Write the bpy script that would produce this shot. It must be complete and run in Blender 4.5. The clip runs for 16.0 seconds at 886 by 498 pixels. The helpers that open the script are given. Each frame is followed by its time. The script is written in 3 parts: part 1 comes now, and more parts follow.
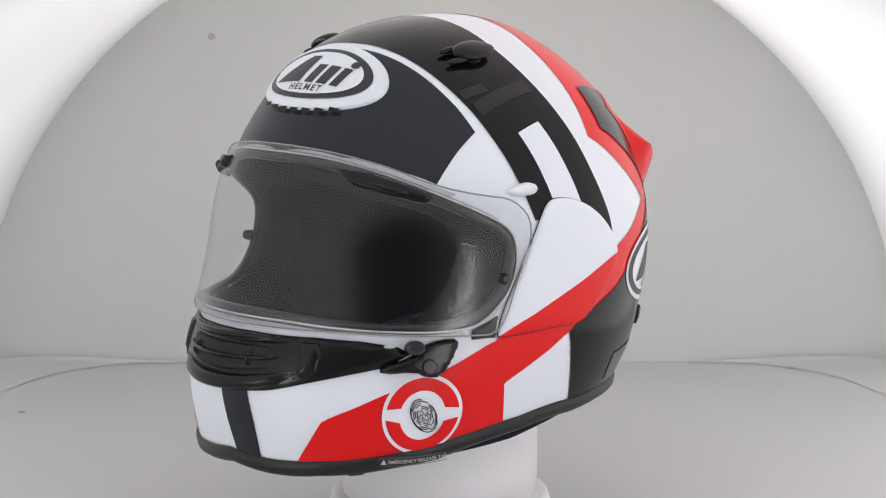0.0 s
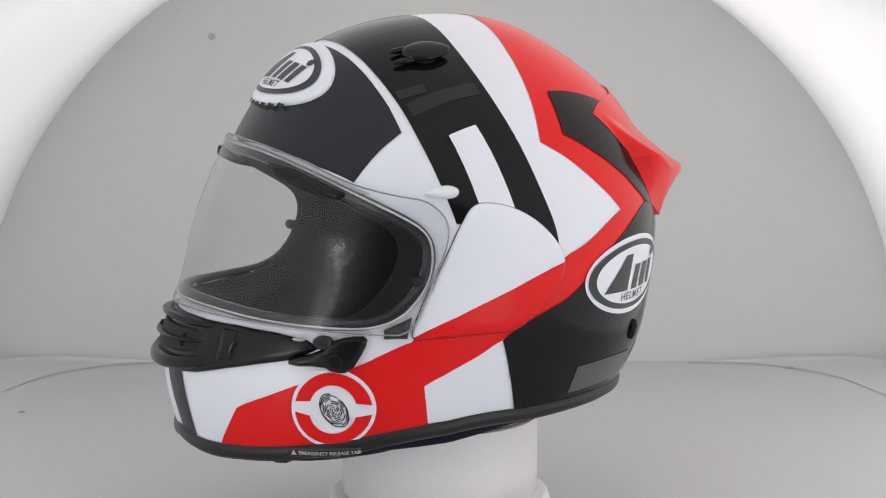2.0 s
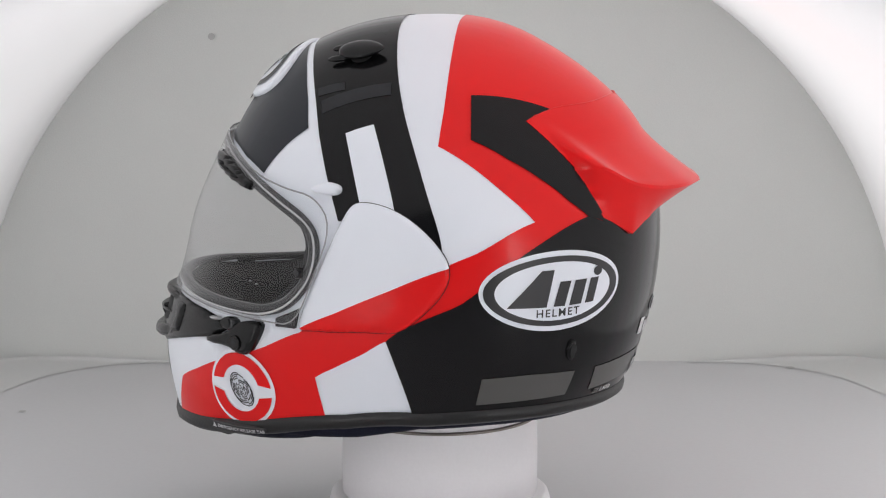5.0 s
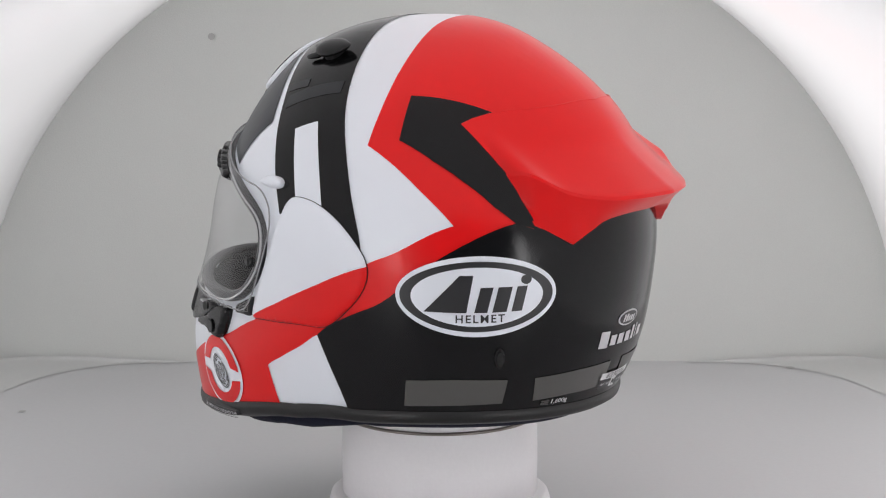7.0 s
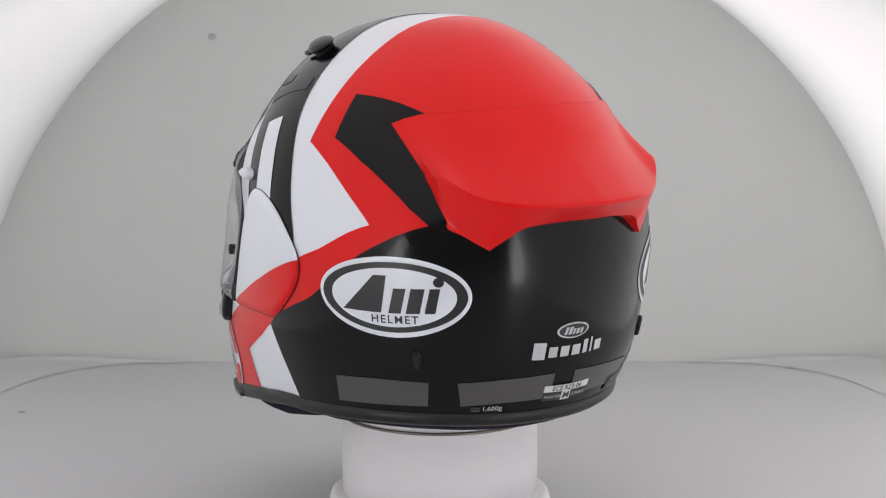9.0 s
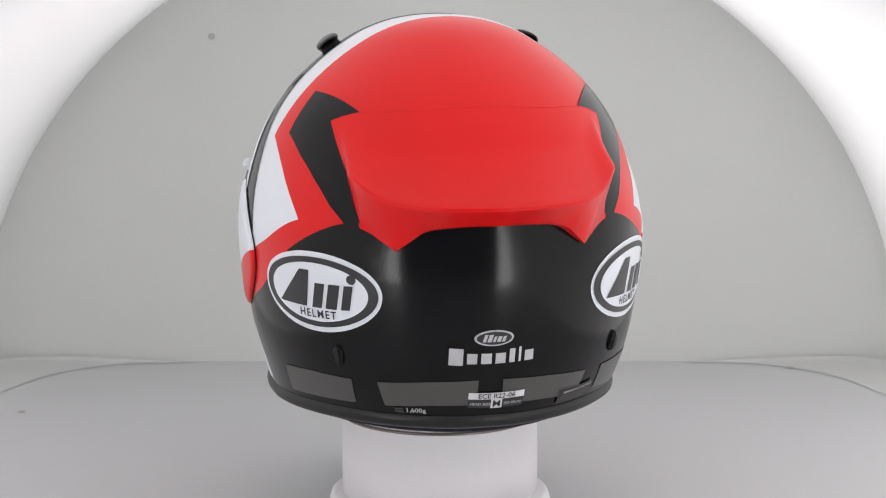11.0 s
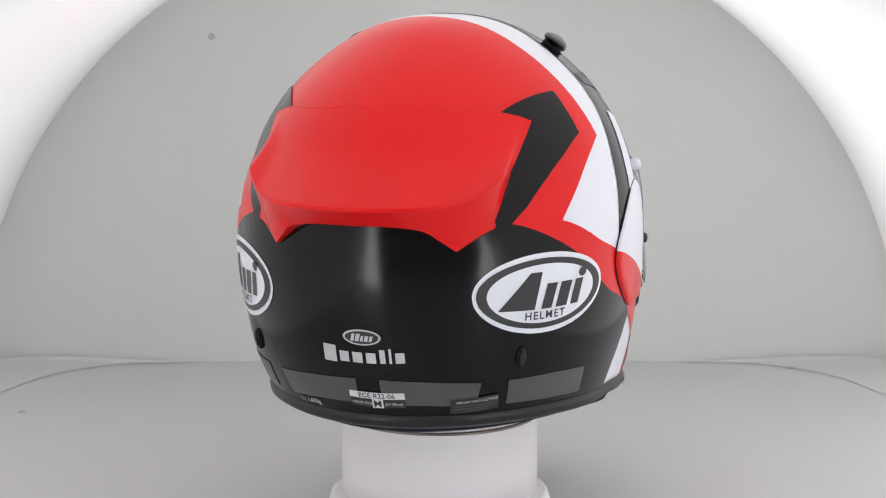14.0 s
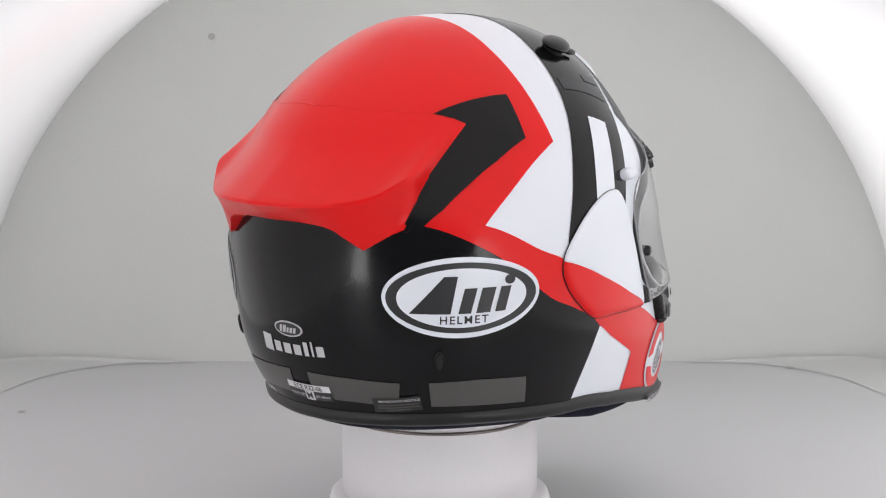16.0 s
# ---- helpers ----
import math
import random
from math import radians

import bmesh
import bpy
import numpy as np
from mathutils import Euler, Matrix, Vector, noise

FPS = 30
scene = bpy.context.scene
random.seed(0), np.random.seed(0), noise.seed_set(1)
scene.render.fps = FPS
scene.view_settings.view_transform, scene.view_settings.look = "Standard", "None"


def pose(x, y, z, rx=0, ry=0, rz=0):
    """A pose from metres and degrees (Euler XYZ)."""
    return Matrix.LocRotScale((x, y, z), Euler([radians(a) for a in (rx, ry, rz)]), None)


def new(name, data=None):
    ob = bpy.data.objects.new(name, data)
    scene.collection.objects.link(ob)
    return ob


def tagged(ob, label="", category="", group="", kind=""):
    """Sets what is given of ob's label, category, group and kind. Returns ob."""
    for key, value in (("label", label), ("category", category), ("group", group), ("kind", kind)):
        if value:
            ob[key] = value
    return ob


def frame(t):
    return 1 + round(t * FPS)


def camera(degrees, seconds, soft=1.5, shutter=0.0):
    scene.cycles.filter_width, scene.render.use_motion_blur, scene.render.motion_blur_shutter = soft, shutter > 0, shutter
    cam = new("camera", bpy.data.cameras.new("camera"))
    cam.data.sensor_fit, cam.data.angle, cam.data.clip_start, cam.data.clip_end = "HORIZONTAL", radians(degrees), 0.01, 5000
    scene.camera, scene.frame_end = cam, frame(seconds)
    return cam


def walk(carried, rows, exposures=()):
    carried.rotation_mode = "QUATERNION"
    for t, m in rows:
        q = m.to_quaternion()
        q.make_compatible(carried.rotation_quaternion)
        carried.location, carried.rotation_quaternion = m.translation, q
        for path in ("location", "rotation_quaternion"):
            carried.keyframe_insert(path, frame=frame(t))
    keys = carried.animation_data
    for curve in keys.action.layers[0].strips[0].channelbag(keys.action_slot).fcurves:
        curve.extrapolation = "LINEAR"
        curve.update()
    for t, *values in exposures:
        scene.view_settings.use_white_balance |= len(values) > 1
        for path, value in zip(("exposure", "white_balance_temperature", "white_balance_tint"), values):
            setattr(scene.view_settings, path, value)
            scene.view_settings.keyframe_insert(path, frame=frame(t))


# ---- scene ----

from mathutils.geometry import tessellate_polygon

# ---- camera ----
cam = camera(25.0, 16.0, soft=1.15)
EYE = (0.0, -1.26, 0.395)
view = Matrix.Translation(EYE) @ pose(0, 0, 0, 90 - 9.558, 0, -0.092)
walk(cam, [(0, view), (16, view)], [(0, .52), (3, .41), (9, .39), (11.5, .55), (16, .56)])

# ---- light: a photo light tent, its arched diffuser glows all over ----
world = bpy.data.worlds.new("dim_studio")
world.use_nodes = True
world.node_tree.nodes["Background"].inputs[0].default_value = (0.80, 0.85, 1.0, 1)
world.node_tree.nodes["Background"].inputs[1].default_value = 0.10
scene.world = world
scene.view_settings.exposure = 0.0
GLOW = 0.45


# ---- materials ----
def material(name, colour, rough=0.4, metal=0.0, coat=0.0, grain=0.0, scale=300, bump=0.0, tint=0.06, spec=0.5, glow=0.0):
    """A painted, moulded or woven surface: broad tint, fine grain, roughness changes and relief."""
    m = bpy.data.materials.new(name)
    m.use_nodes = True
    nt = m.node_tree
    b = nt.nodes["Principled BSDF"]
    b.inputs["Metallic"].default_value = metal
    b.inputs["Coat Weight"].default_value = coat
    b.inputs["Coat Roughness"].default_value = 0.06
    b.inputs["Specular IOR Level"].default_value = spec
    if glow:
        b.inputs["Emission Color"].default_value = (1.0, 0.985, 0.99, 1)
        b.inputs["Emission Strength"].default_value = glow
    co = nt.nodes.new("ShaderNodeTexCoord")
    big = nt.nodes.new("ShaderNodeTexNoise")
    big.inputs["Scale"].default_value = 14
    big.inputs["Detail"].default_value = 3
    fine = nt.nodes.new("ShaderNodeTexNoise")
    fine.inputs["Scale"].default_value = scale
    fine.inputs["Detail"].default_value = 2
    for n in (big, fine):
        nt.links.new(co.outputs["Object"], n.inputs["Vector"])
    mix = nt.nodes.new("ShaderNodeMix")
    mix.data_type = "RGBA"
    mix.inputs["A"].default_value = (*[c * (1 - tint) for c in colour], 1)
    mix.inputs["B"].default_value = (*[min(1, c * (1 + tint)) for c in colour], 1)
    nt.links.new(big.outputs["Fac"], mix.inputs["Factor"])
    second = nt.nodes.new("ShaderNodeMix")
    second.data_type = "RGBA"
    second.blend_type = "MULTIPLY"
    second.inputs["Factor"].default_value = grain
    nt.links.new(mix.outputs["Result"], second.inputs["A"])
    nt.links.new(fine.outputs["Fac"], second.inputs["B"])
    nt.links.new(second.outputs["Result"], b.inputs["Base Color"])
    ramp = nt.nodes.new("ShaderNodeMapRange")
    ramp.inputs["To Min"].default_value = rough * 0.85
    ramp.inputs["To Max"].default_value = min(1, rough * 1.15)
    nt.links.new(big.outputs["Fac"], ramp.inputs["Value"])
    nt.links.new(ramp.outputs["Result"], b.inputs["Roughness"])
    if bump:
        bp = nt.nodes.new("ShaderNodeBump")
        bp.inputs["Strength"].default_value = bump
        bp.inputs["Distance"].default_value = 0.0005
        nt.links.new(fine.outputs["Fac"], bp.inputs["Height"])
        nt.links.new(bp.outputs["Normal"], b.inputs["Normal"])
    return m


def glass(name, tint, gloss_rough, base_gloss):
    """Thin clear sheet: light passes straight, gloss grows at grazing angles."""
    m = bpy.data.materials.new(name)
    m.use_nodes = True
    nt = m.node_tree
    nt.nodes.remove(nt.nodes["Principled BSDF"])
    out = nt.nodes["Material Output"]
    clear = nt.nodes.new("ShaderNodeBsdfTransparent")
    clear.inputs[0].default_value = (*tint, 1)
    gloss = nt.nodes.new("ShaderNodeBsdfGlossy")
    gloss.inputs["Roughness"].default_value = gloss_rough
    face = nt.nodes.new("ShaderNodeLayerWeight")
    face.inputs["Blend"].default_value = 0.5
    steep = nt.nodes.new("ShaderNodeMath")
    steep.operation = "POWER"
    steep.inputs[1].default_value = 4.0
    fres = nt.nodes.new("ShaderNodeMath")
    fres.operation = "MULTIPLY_ADD"
    fres.inputs[1].default_value, fres.inputs[2].default_value = 0.75, base_gloss
    nt.links.new(face.outputs["Facing"], steep.inputs[0])
    nt.links.new(steep.outputs[0], fres.inputs[0])
    mix = nt.nodes.new("ShaderNodeMixShader")
    nt.links.new(fres.outputs[0], mix.inputs[0])
    nt.links.new(clear.outputs[0], mix.inputs[1])
    nt.links.new(gloss.outputs[0], mix.inputs[2])
    nt.links.new(mix.outputs[0], out.inputs["Surface"])
    return m


WHITE = material("white_gloss_paint", (0.78, 0.81, 0.86), 0.36, coat=0.0, tint=0.012, spec=0.4)
RED = material("red_gloss_paint", (0.74, 0.006, 0.007), 0.30, coat=0.12, tint=0.05, spec=0.22)
BLACK = material("black_gloss_paint", (0.0055, 0.0055, 0.006), 0.15, coat=0.0, tint=0.1, spec=0.23)
SLATE = material("slate_black_paint", (0.015, 0.018, 0.024), 0.35, coat=0.0, tint=0.1, spec=0.3)
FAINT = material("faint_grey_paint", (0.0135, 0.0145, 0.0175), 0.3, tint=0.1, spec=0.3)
MATT_BLACK = material("black_moulded_plastic", (0.006, 0.006, 0.0065), 0.25, grain=0.2, scale=900, bump=0.12, tint=0.12, spec=0.32)
DEEP = material("deep_black_recess", (0.004, 0.004, 0.004), 0.7, tint=0.1)
RUBBER = material("black_rubber", (0.007, 0.007, 0.007), 0.42, grain=0.3, scale=700, bump=0.3, tint=0.12)
GREY_SEAL = material("grey_seal", (0.022, 0.022, 0.024), 0.3, grain=0.2, tint=0.1)
CLOTH = material("dark_grey_lining", (0.012, 0.012, 0.0135), 0.95, grain=0.15, scale=1800, tint=0.2, spec=0.15)
NAVY = material("navy_pad_cloth", (0.012, 0.014, 0.03), 0.9, grain=0.6, scale=1500, bump=0.9, tint=0.2, spec=0.2)
REFLEX = material("grey_reflective_film", (0.085, 0.083, 0.078), 0.35, grain=0.15, scale=2500, tint=0.05)
STICKER_WHITE = material("white_print", (0.75, 0.75, 0.76), 0.45, tint=0.03)
SILVER_PRINT = material("silver_print", (0.55, 0.55, 0.56), 0.4, metal=0.2, tint=0.04)
PRINT_BLACK = material("black_print", (0.02, 0.02, 0.022), 0.4, tint=0.08)
STAND_WHITE = material("white_stand_plastic", (0.88, 0.86, 0.87), 0.5, grain=0.05, scale=500, bump=0.1, tint=0.025)
STEEL = material("steel_wire", (0.25, 0.22, 0.2), 0.3, metal=1.0)
FLOOR = material("white_tent_floor", (0.62, 0.62, 0.63), 0.4, grain=0.06, scale=240, bump=0.12, tint=0.02)
WALL = material("white_tent_cloth", (0.755, 0.77, 0.745), 0.85, grain=0.08, scale=900, bump=0.3, tint=0.03)
# Paler than the floor: the corner brightness is put into this colour.
CORNER_LIGHT = material("bright_floor_corner", (0.665, 0.67, 0.66), 0.7, grain=0.08, scale=900, bump=0.3, tint=0.03)
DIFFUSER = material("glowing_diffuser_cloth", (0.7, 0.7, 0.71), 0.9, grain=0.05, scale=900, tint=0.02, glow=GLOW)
# Unseen front cloths, added as fill light for the helmet's near side.
FILL_LEFT = material("added_front_fill", (0.7, 0.7, 0.71), 0.9, grain=0.05, scale=900, tint=0.02, glow=5.2)
FILL_RIGHT = material("added_front_fill", (0.7, 0.7, 0.71), 0.9, grain=0.05, scale=900, tint=0.02, glow=4.9)


def vault_glow(m):
    """Light falloff put into the cloth's glow: strongest in the rear half, brighter at right, fading towards both ends.
    """
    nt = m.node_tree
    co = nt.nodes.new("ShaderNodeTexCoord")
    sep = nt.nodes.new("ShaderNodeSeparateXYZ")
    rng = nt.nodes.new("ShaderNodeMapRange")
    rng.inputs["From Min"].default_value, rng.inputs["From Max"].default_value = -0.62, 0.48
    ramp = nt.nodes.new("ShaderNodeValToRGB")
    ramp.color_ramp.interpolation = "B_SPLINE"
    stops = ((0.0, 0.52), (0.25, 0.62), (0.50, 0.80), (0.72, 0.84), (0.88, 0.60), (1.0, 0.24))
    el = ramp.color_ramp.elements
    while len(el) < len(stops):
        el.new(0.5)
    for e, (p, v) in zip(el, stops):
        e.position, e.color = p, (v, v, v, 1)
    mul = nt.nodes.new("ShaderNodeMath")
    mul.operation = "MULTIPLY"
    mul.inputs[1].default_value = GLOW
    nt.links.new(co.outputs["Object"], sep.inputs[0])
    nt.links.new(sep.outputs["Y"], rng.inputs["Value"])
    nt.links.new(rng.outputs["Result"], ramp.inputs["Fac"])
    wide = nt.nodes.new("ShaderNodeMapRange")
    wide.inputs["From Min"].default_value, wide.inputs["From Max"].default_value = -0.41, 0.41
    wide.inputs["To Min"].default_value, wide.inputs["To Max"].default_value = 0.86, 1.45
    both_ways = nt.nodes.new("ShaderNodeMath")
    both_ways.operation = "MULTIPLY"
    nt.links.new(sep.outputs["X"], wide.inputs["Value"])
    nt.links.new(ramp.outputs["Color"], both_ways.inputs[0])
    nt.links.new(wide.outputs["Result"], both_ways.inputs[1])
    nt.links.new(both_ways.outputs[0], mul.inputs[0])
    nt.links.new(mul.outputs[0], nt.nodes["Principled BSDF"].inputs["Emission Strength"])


vault_glow(DIFFUSER)
DUST = material("grey_stain", (0.50, 0.50, 0.49), 0.9, tint=0.1)
CLEAR = glass("clear_visor", (0.93, 0.935, 0.94), 0.21, 0.056)
SMOKY_DARK = material("smoky_plastic", (0.035, 0.035, 0.037), 0.25, tint=0.1)
SMOKY_LINE = material("polished_edge", (0.30, 0.30, 0.31), 0.2, tint=0.1)
# Pale colour stands in for the highlight along the visor bead.
PAINTED_GLINT = material("bead_highlight", (0.55, 0.55, 0.56), 0.2, tint=0.1)



def sheen_film(name, colour, share):
    """See-through grey for a painted sheen: part of the light passes, part is scattered."""
    m = bpy.data.materials.new(name)
    m.use_nodes = True
    nt = m.node_tree
    b = nt.nodes["Principled BSDF"]
    b.inputs["Base Color"].default_value = (*colour, 1)
    b.inputs["Roughness"].default_value = 0.35
    grain = nt.nodes.new("ShaderNodeTexNoise")
    grain.inputs["Scale"].default_value = 60
    rng = nt.nodes.new("ShaderNodeMapRange")
    rng.inputs["To Min"].default_value, rng.inputs["To Max"].default_value = share - 0.12, share + 0.12
    nt.links.new(grain.outputs["Fac"], rng.inputs["Value"])
    nt.links.new(rng.outputs["Result"], b.inputs["Alpha"])
    return m


# Grey film paints the reflection on the visor's clear edge ridges.
SHEEN_GREY = sheen_film("painted_visor_sheen", (0.30, 0.30, 0.31), 0.29)

# ---- the helmet's shell as a formula: stacked rounded sections, leaning a little forward ----
KNOTS = 1.05 * np.array([.045, .08, .11, .14, .17, .20, .235, .27, .30])
FRONT = [0.1679, 0.1693, 0.1768, 0.1788, 0.1654, 0.159, 0.1487, 0.1497, 0.1549]
REAR = [0.0935, 0.112, 0.1256, 0.1341, 0.1381, 0.1401, 0.1443, 0.1406, 0.1272]
HALF = [0.0874, 0.1017, 0.1119, 0.1201, 0.124, 0.127, 0.1264, 0.1247, 0.1173]
ROUND_F = [2.4728, 2.3576, 2.1567, 1.9469, 1.8205, 1.7377, 2.0362, 2.0328, 2.2679]
ROUND_R = [1.8187, 1.8689, 2.0716, 2.024, 2.0036, 1.9844, 1.8326, 1.8019, 1.8335]
SHOULDER, TOP, LEAN, MID_X = .178, .3322, .09, -0.0007
HEART = np.array([0.0, 0.0, 0.20])


def spline(z, v):
    v, n, h = np.asarray(v), len(KNOTS), np.diff(KNOTS)
    a, b = np.eye(n), np.zeros(n)
    for i in range(1, n - 1):
        a[i, i - 1:i + 2] = h[i - 1], 2 * (h[i - 1] + h[i]), h[i]
        b[i] = 6 * ((v[i + 1] - v[i]) / h[i] - (v[i] - v[i - 1]) / h[i - 1])
    m = np.linalg.solve(a, b)
    z = np.clip(z, KNOTS[0], KNOTS[-1])
    i = np.clip(np.searchsorted(KNOTS, z) - 1, 0, n - 2)
    p, q = (KNOTS[i + 1] - z) / h[i], (z - KNOTS[i]) / h[i]
    return p * v[i] + q * v[i + 1] + ((p ** 3 - p) * m[i] + (q ** 3 - q) * m[i + 1]) * h[i] ** 2 / 6


def level(p):
    return p[..., 2] + LEAN * p[..., 0] * np.clip((.25 - p[..., 2]) / .15, 0, 1)


def outside(p):
    """Below zero inside the shell."""
    zs = level(p)
    g = (1 - np.clip((zs - SHOULDER) / (TOP - SHOULDER), 0, .9999) ** 2.2) ** (1 / 2.2)
    u = p[..., 0] - MID_X
    a = np.where(u > 0, spline(zs, FRONT), spline(zs, REAR)) * g
    n = np.where(u > 0, spline(zs, ROUND_F), spline(zs, ROUND_R))
    w = spline(zs, HALF) * g
    v = (np.minimum(np.abs(u) / a, 50) ** n + np.minimum(np.abs(p[..., 1]) / w, 50) ** n) ** (1 / n) - 1
    return np.where(zs > TOP, np.maximum(v, 0.1), v)


def on_shell(d, lift=0.0):
    """Points where the directions d from the heart leave the shell, lifted along the normal."""
    d = np.asarray(d, float)
    d = d / np.linalg.norm(d, axis=-1, keepdims=True)
    lo, hi = np.full(d.shape[:-1], .03), np.full(d.shape[:-1], .32)
    for _ in range(34):
        mid = (lo + hi) / 2
        out = outside(HEART + d * mid[..., None]) > 0
        hi, lo = np.where(out, mid, hi), np.where(out, lo, mid)
    p = HEART + d * hi[..., None]
    if np.any(lift):
        e = 2e-4
        g = np.stack([outside(p + e * k) - outside(p - e * k) for k in np.eye(3)], -1)
        crown = p[..., 2] > TOP - .0006
        g = np.where(crown[..., None], (0, 0, 1.0), g)
        g = g / np.linalg.norm(g, axis=-1, keepdims=True)
        p = p + g * np.broadcast_to(lift, p.shape[:-1])[..., None]
    return p


# charts: flat degrees to directions from the heart
def crown_chart(uv):
    """Degrees from the zenith, forward and to the left."""
    uv = np.asarray(uv, float)
    r = np.maximum(np.hypot(uv[:, 0], uv[:, 1]), 1e-6)
    s = np.sin(np.radians(r)) / r
    return np.stack([uv[:, 0] * s, uv[:, 1] * s, np.cos(np.radians(r))], -1)


def ring_chart(uv):
    """Bearing from the front towards the left, and elevation."""
    a, e = np.radians(np.asarray(uv, float)).T
    return np.stack([np.cos(a) * np.cos(e), np.sin(a) * np.cos(e), np.sin(e)], -1)


def badge_chart(bearing, elevation, lean=0.0):
    """A flat sheet in metres that touches the shell at one place; x to a viewer's right, y up."""
    d = ring_chart([(bearing, elevation)])[0]
    p = on_shell(d[None])[0]
    n = on_shell(d[None], 1e-3)[0] - p
    n = n / np.linalg.norm(n)
    right = np.cross((0, 0, 1), n)
    right /= np.linalg.norm(right)
    up = np.cross(n, right)
    c, s = math.cos(radians(lean)), math.sin(radians(lean))
    right, up = c * right + s * up, c * up - s * right

    def chart(uv):
        uv = np.asarray(uv, float)
        return p + uv[:, :1] * right + uv[:, 1:2] * up - HEART
    return chart


def mesh_from(name, verts, faces, mat, smooth=True):
    me = bpy.data.meshes.new(name)
    me.from_pydata([tuple(map(float, v)) for v in verts], [], faces)
    me.materials.append(mat)
    if smooth:
        me.polygons.foreach_set("use_smooth", [True] * len(me.polygons))
    me.update()
    return me


def piece(name, me, parent=None, label=""):
    ob = new(name, me)
    if parent is not None:
        ob.parent = parent
    return tagged(ob, label)


def part(name, bm, mat, parent, label="", smooth=True):
    me = bpy.data.meshes.new(name)
    bmesh.ops.recalc_face_normals(bm, faces=bm.faces)
    bm.to_mesh(me)
    bm.free()
    me.materials.append(mat)
    me.polygons.foreach_set("use_smooth", [smooth] * len(me.polygons))
    return piece(name, me, parent, label)


def cut_sheet(loops, step):
    """A flat outline as a bmesh, cut by a grid of that step so that it can be bent."""
    bm = bmesh.new()
    for loop in loops:
        vs = [bm.verts.new((u, v, 0)) for u, v in loop]
        for tri in tessellate_polygon([[Vector((u, v, 0)) for u, v in loop]]):
            try:
                bm.faces.new([vs[k] for k in tri])
            except ValueError:
                pass
    if len(loops) > 1:
        bmesh.ops.remove_doubles(bm, verts=bm.verts[:], dist=1e-4 * step)
    xs = [v.co.x for v in bm.verts]
    ys = [v.co.y for v in bm.verts]
    for axis, lo, hi in ((0, min(xs), max(xs)), (1, min(ys), max(ys))):
        k = math.floor(lo / step)
        while (k + .37) * step < hi:
            co, no = [0, 0, 0], [0, 0, 0]
            co[axis], no[axis] = (k + .37) * step, 1
            bmesh.ops.bisect_plane(bm, geom=bm.verts[:] + bm.edges[:] + bm.faces[:], dist=1e-7, plane_co=co, plane_no=no)
            k += 1
    bmesh.ops.triangulate(bm, faces=[f for f in bm.faces if len(f.verts) > 4])
    return bm


def bend(bm, chart, lift):
    uv = [(v.co.x, v.co.y) for v in bm.verts]
    p = on_shell(chart(uv), lift)
    for v, q in zip(bm.verts, p):
        v.co = q
    return bm


def mirrored(loop):
    return [(u, -v) for u, v in reversed(loop)]


def both(half):
    """A symmetric outline from its left half, given from one end of the middle line to the other."""
    return half + [(u, -v) for u, v in reversed(half) if abs(v) > 0.01]


def paint(name, loops, mat, parent, label, chart=crown_chart, lift=0.0004, step=3.0):
    return part(name, bend(cut_sheet(loops, step), chart, lift), mat, parent, label)


def edge_distance(uv, loop):
    uv, a = np.asarray(uv, float), np.asarray(loop, float)
    b = np.roll(a, -1, 0)
    best = np.full(len(uv), 1e9)
    for p, q in zip(a, b):
        w = q - p
        t = np.clip(((uv - p) @ w) / max(w @ w, 1e-12), 0, 1)
        best = np.minimum(best, np.linalg.norm(uv - p - t[:, None] * w, axis=1))
    return best


def raised(name, loop, mat, parent, label, chart, height, soft, step, base=-0.002, dome=0.0, outline=None):
    """A raised plate on the shell, with a rounded edge of width soft and walls down to the shell."""
    bm = cut_sheet([loop], step)
    rim = [e for e in bm.edges if e.is_boundary]
    top_uv = [(v.co.x, v.co.y) for v in bm.verts]
    k = np.clip(edge_distance(top_uv, outline or loop) / soft, 0, 1)
    if callable(height):
        height = np.array([height(u, v) for u, v in top_uv])
    lift = height * (0.45 + 0.55 * np.sqrt(1 - (1 - k) ** 2)) + dome * k * k
    low = {}
    for e in rim:
        for v in e.verts:
            if v not in low:
                low[v] = None
    keys = list(low)
    p_low = on_shell(chart([(v.co.x, v.co.y) for v in keys]), base)
    p_top = on_shell(chart(top_uv), lift)
    for v, q in zip(list(bm.verts), p_top):
        v.co = q
    for v, q in zip(keys, p_low):
        low[v] = bm.verts.new(q)
    for e in rim:
        a, b = e.verts
        bm.faces.new((a, b, low[b], low[a]))
    return part(name, bm, mat, parent, label)


def tube(path, radius, closed=True, sides=8):
    """A round strand along the path."""
    p = np.asarray(path, float)
    n = len(p)
    bm = bmesh.new()
    rings = []
    for i in range(n):
        a, b = (p[i - 1], p[(i + 1) % n]) if closed else (p[max(i - 1, 0)], p[min(i + 1, n - 1)])
        t = (b - a) / max(np.linalg.norm(b - a), 1e-9)
        o = p[i] - HEART
        s = np.cross(t, o)
        s /= max(np.linalg.norm(s), 1e-9)
        o = np.cross(s, t)
        rings.append([bm.verts.new(p[i] + radius * (math.cos(k) * s + math.sin(k) * o)) for k in np.linspace(0, 2 * math.pi, sides, endpoint=False)])
    for i in range(n if closed else n - 1):
        r, q = rings[i], rings[(i + 1) % n]
        for k in range(sides):
            bm.faces.new((r[k], r[(k + 1) % sides], q[(k + 1) % sides], q[k]))
    if not closed:
        bm.faces.new(rings[0])
        bm.faces.new(rings[-1])
    return bm


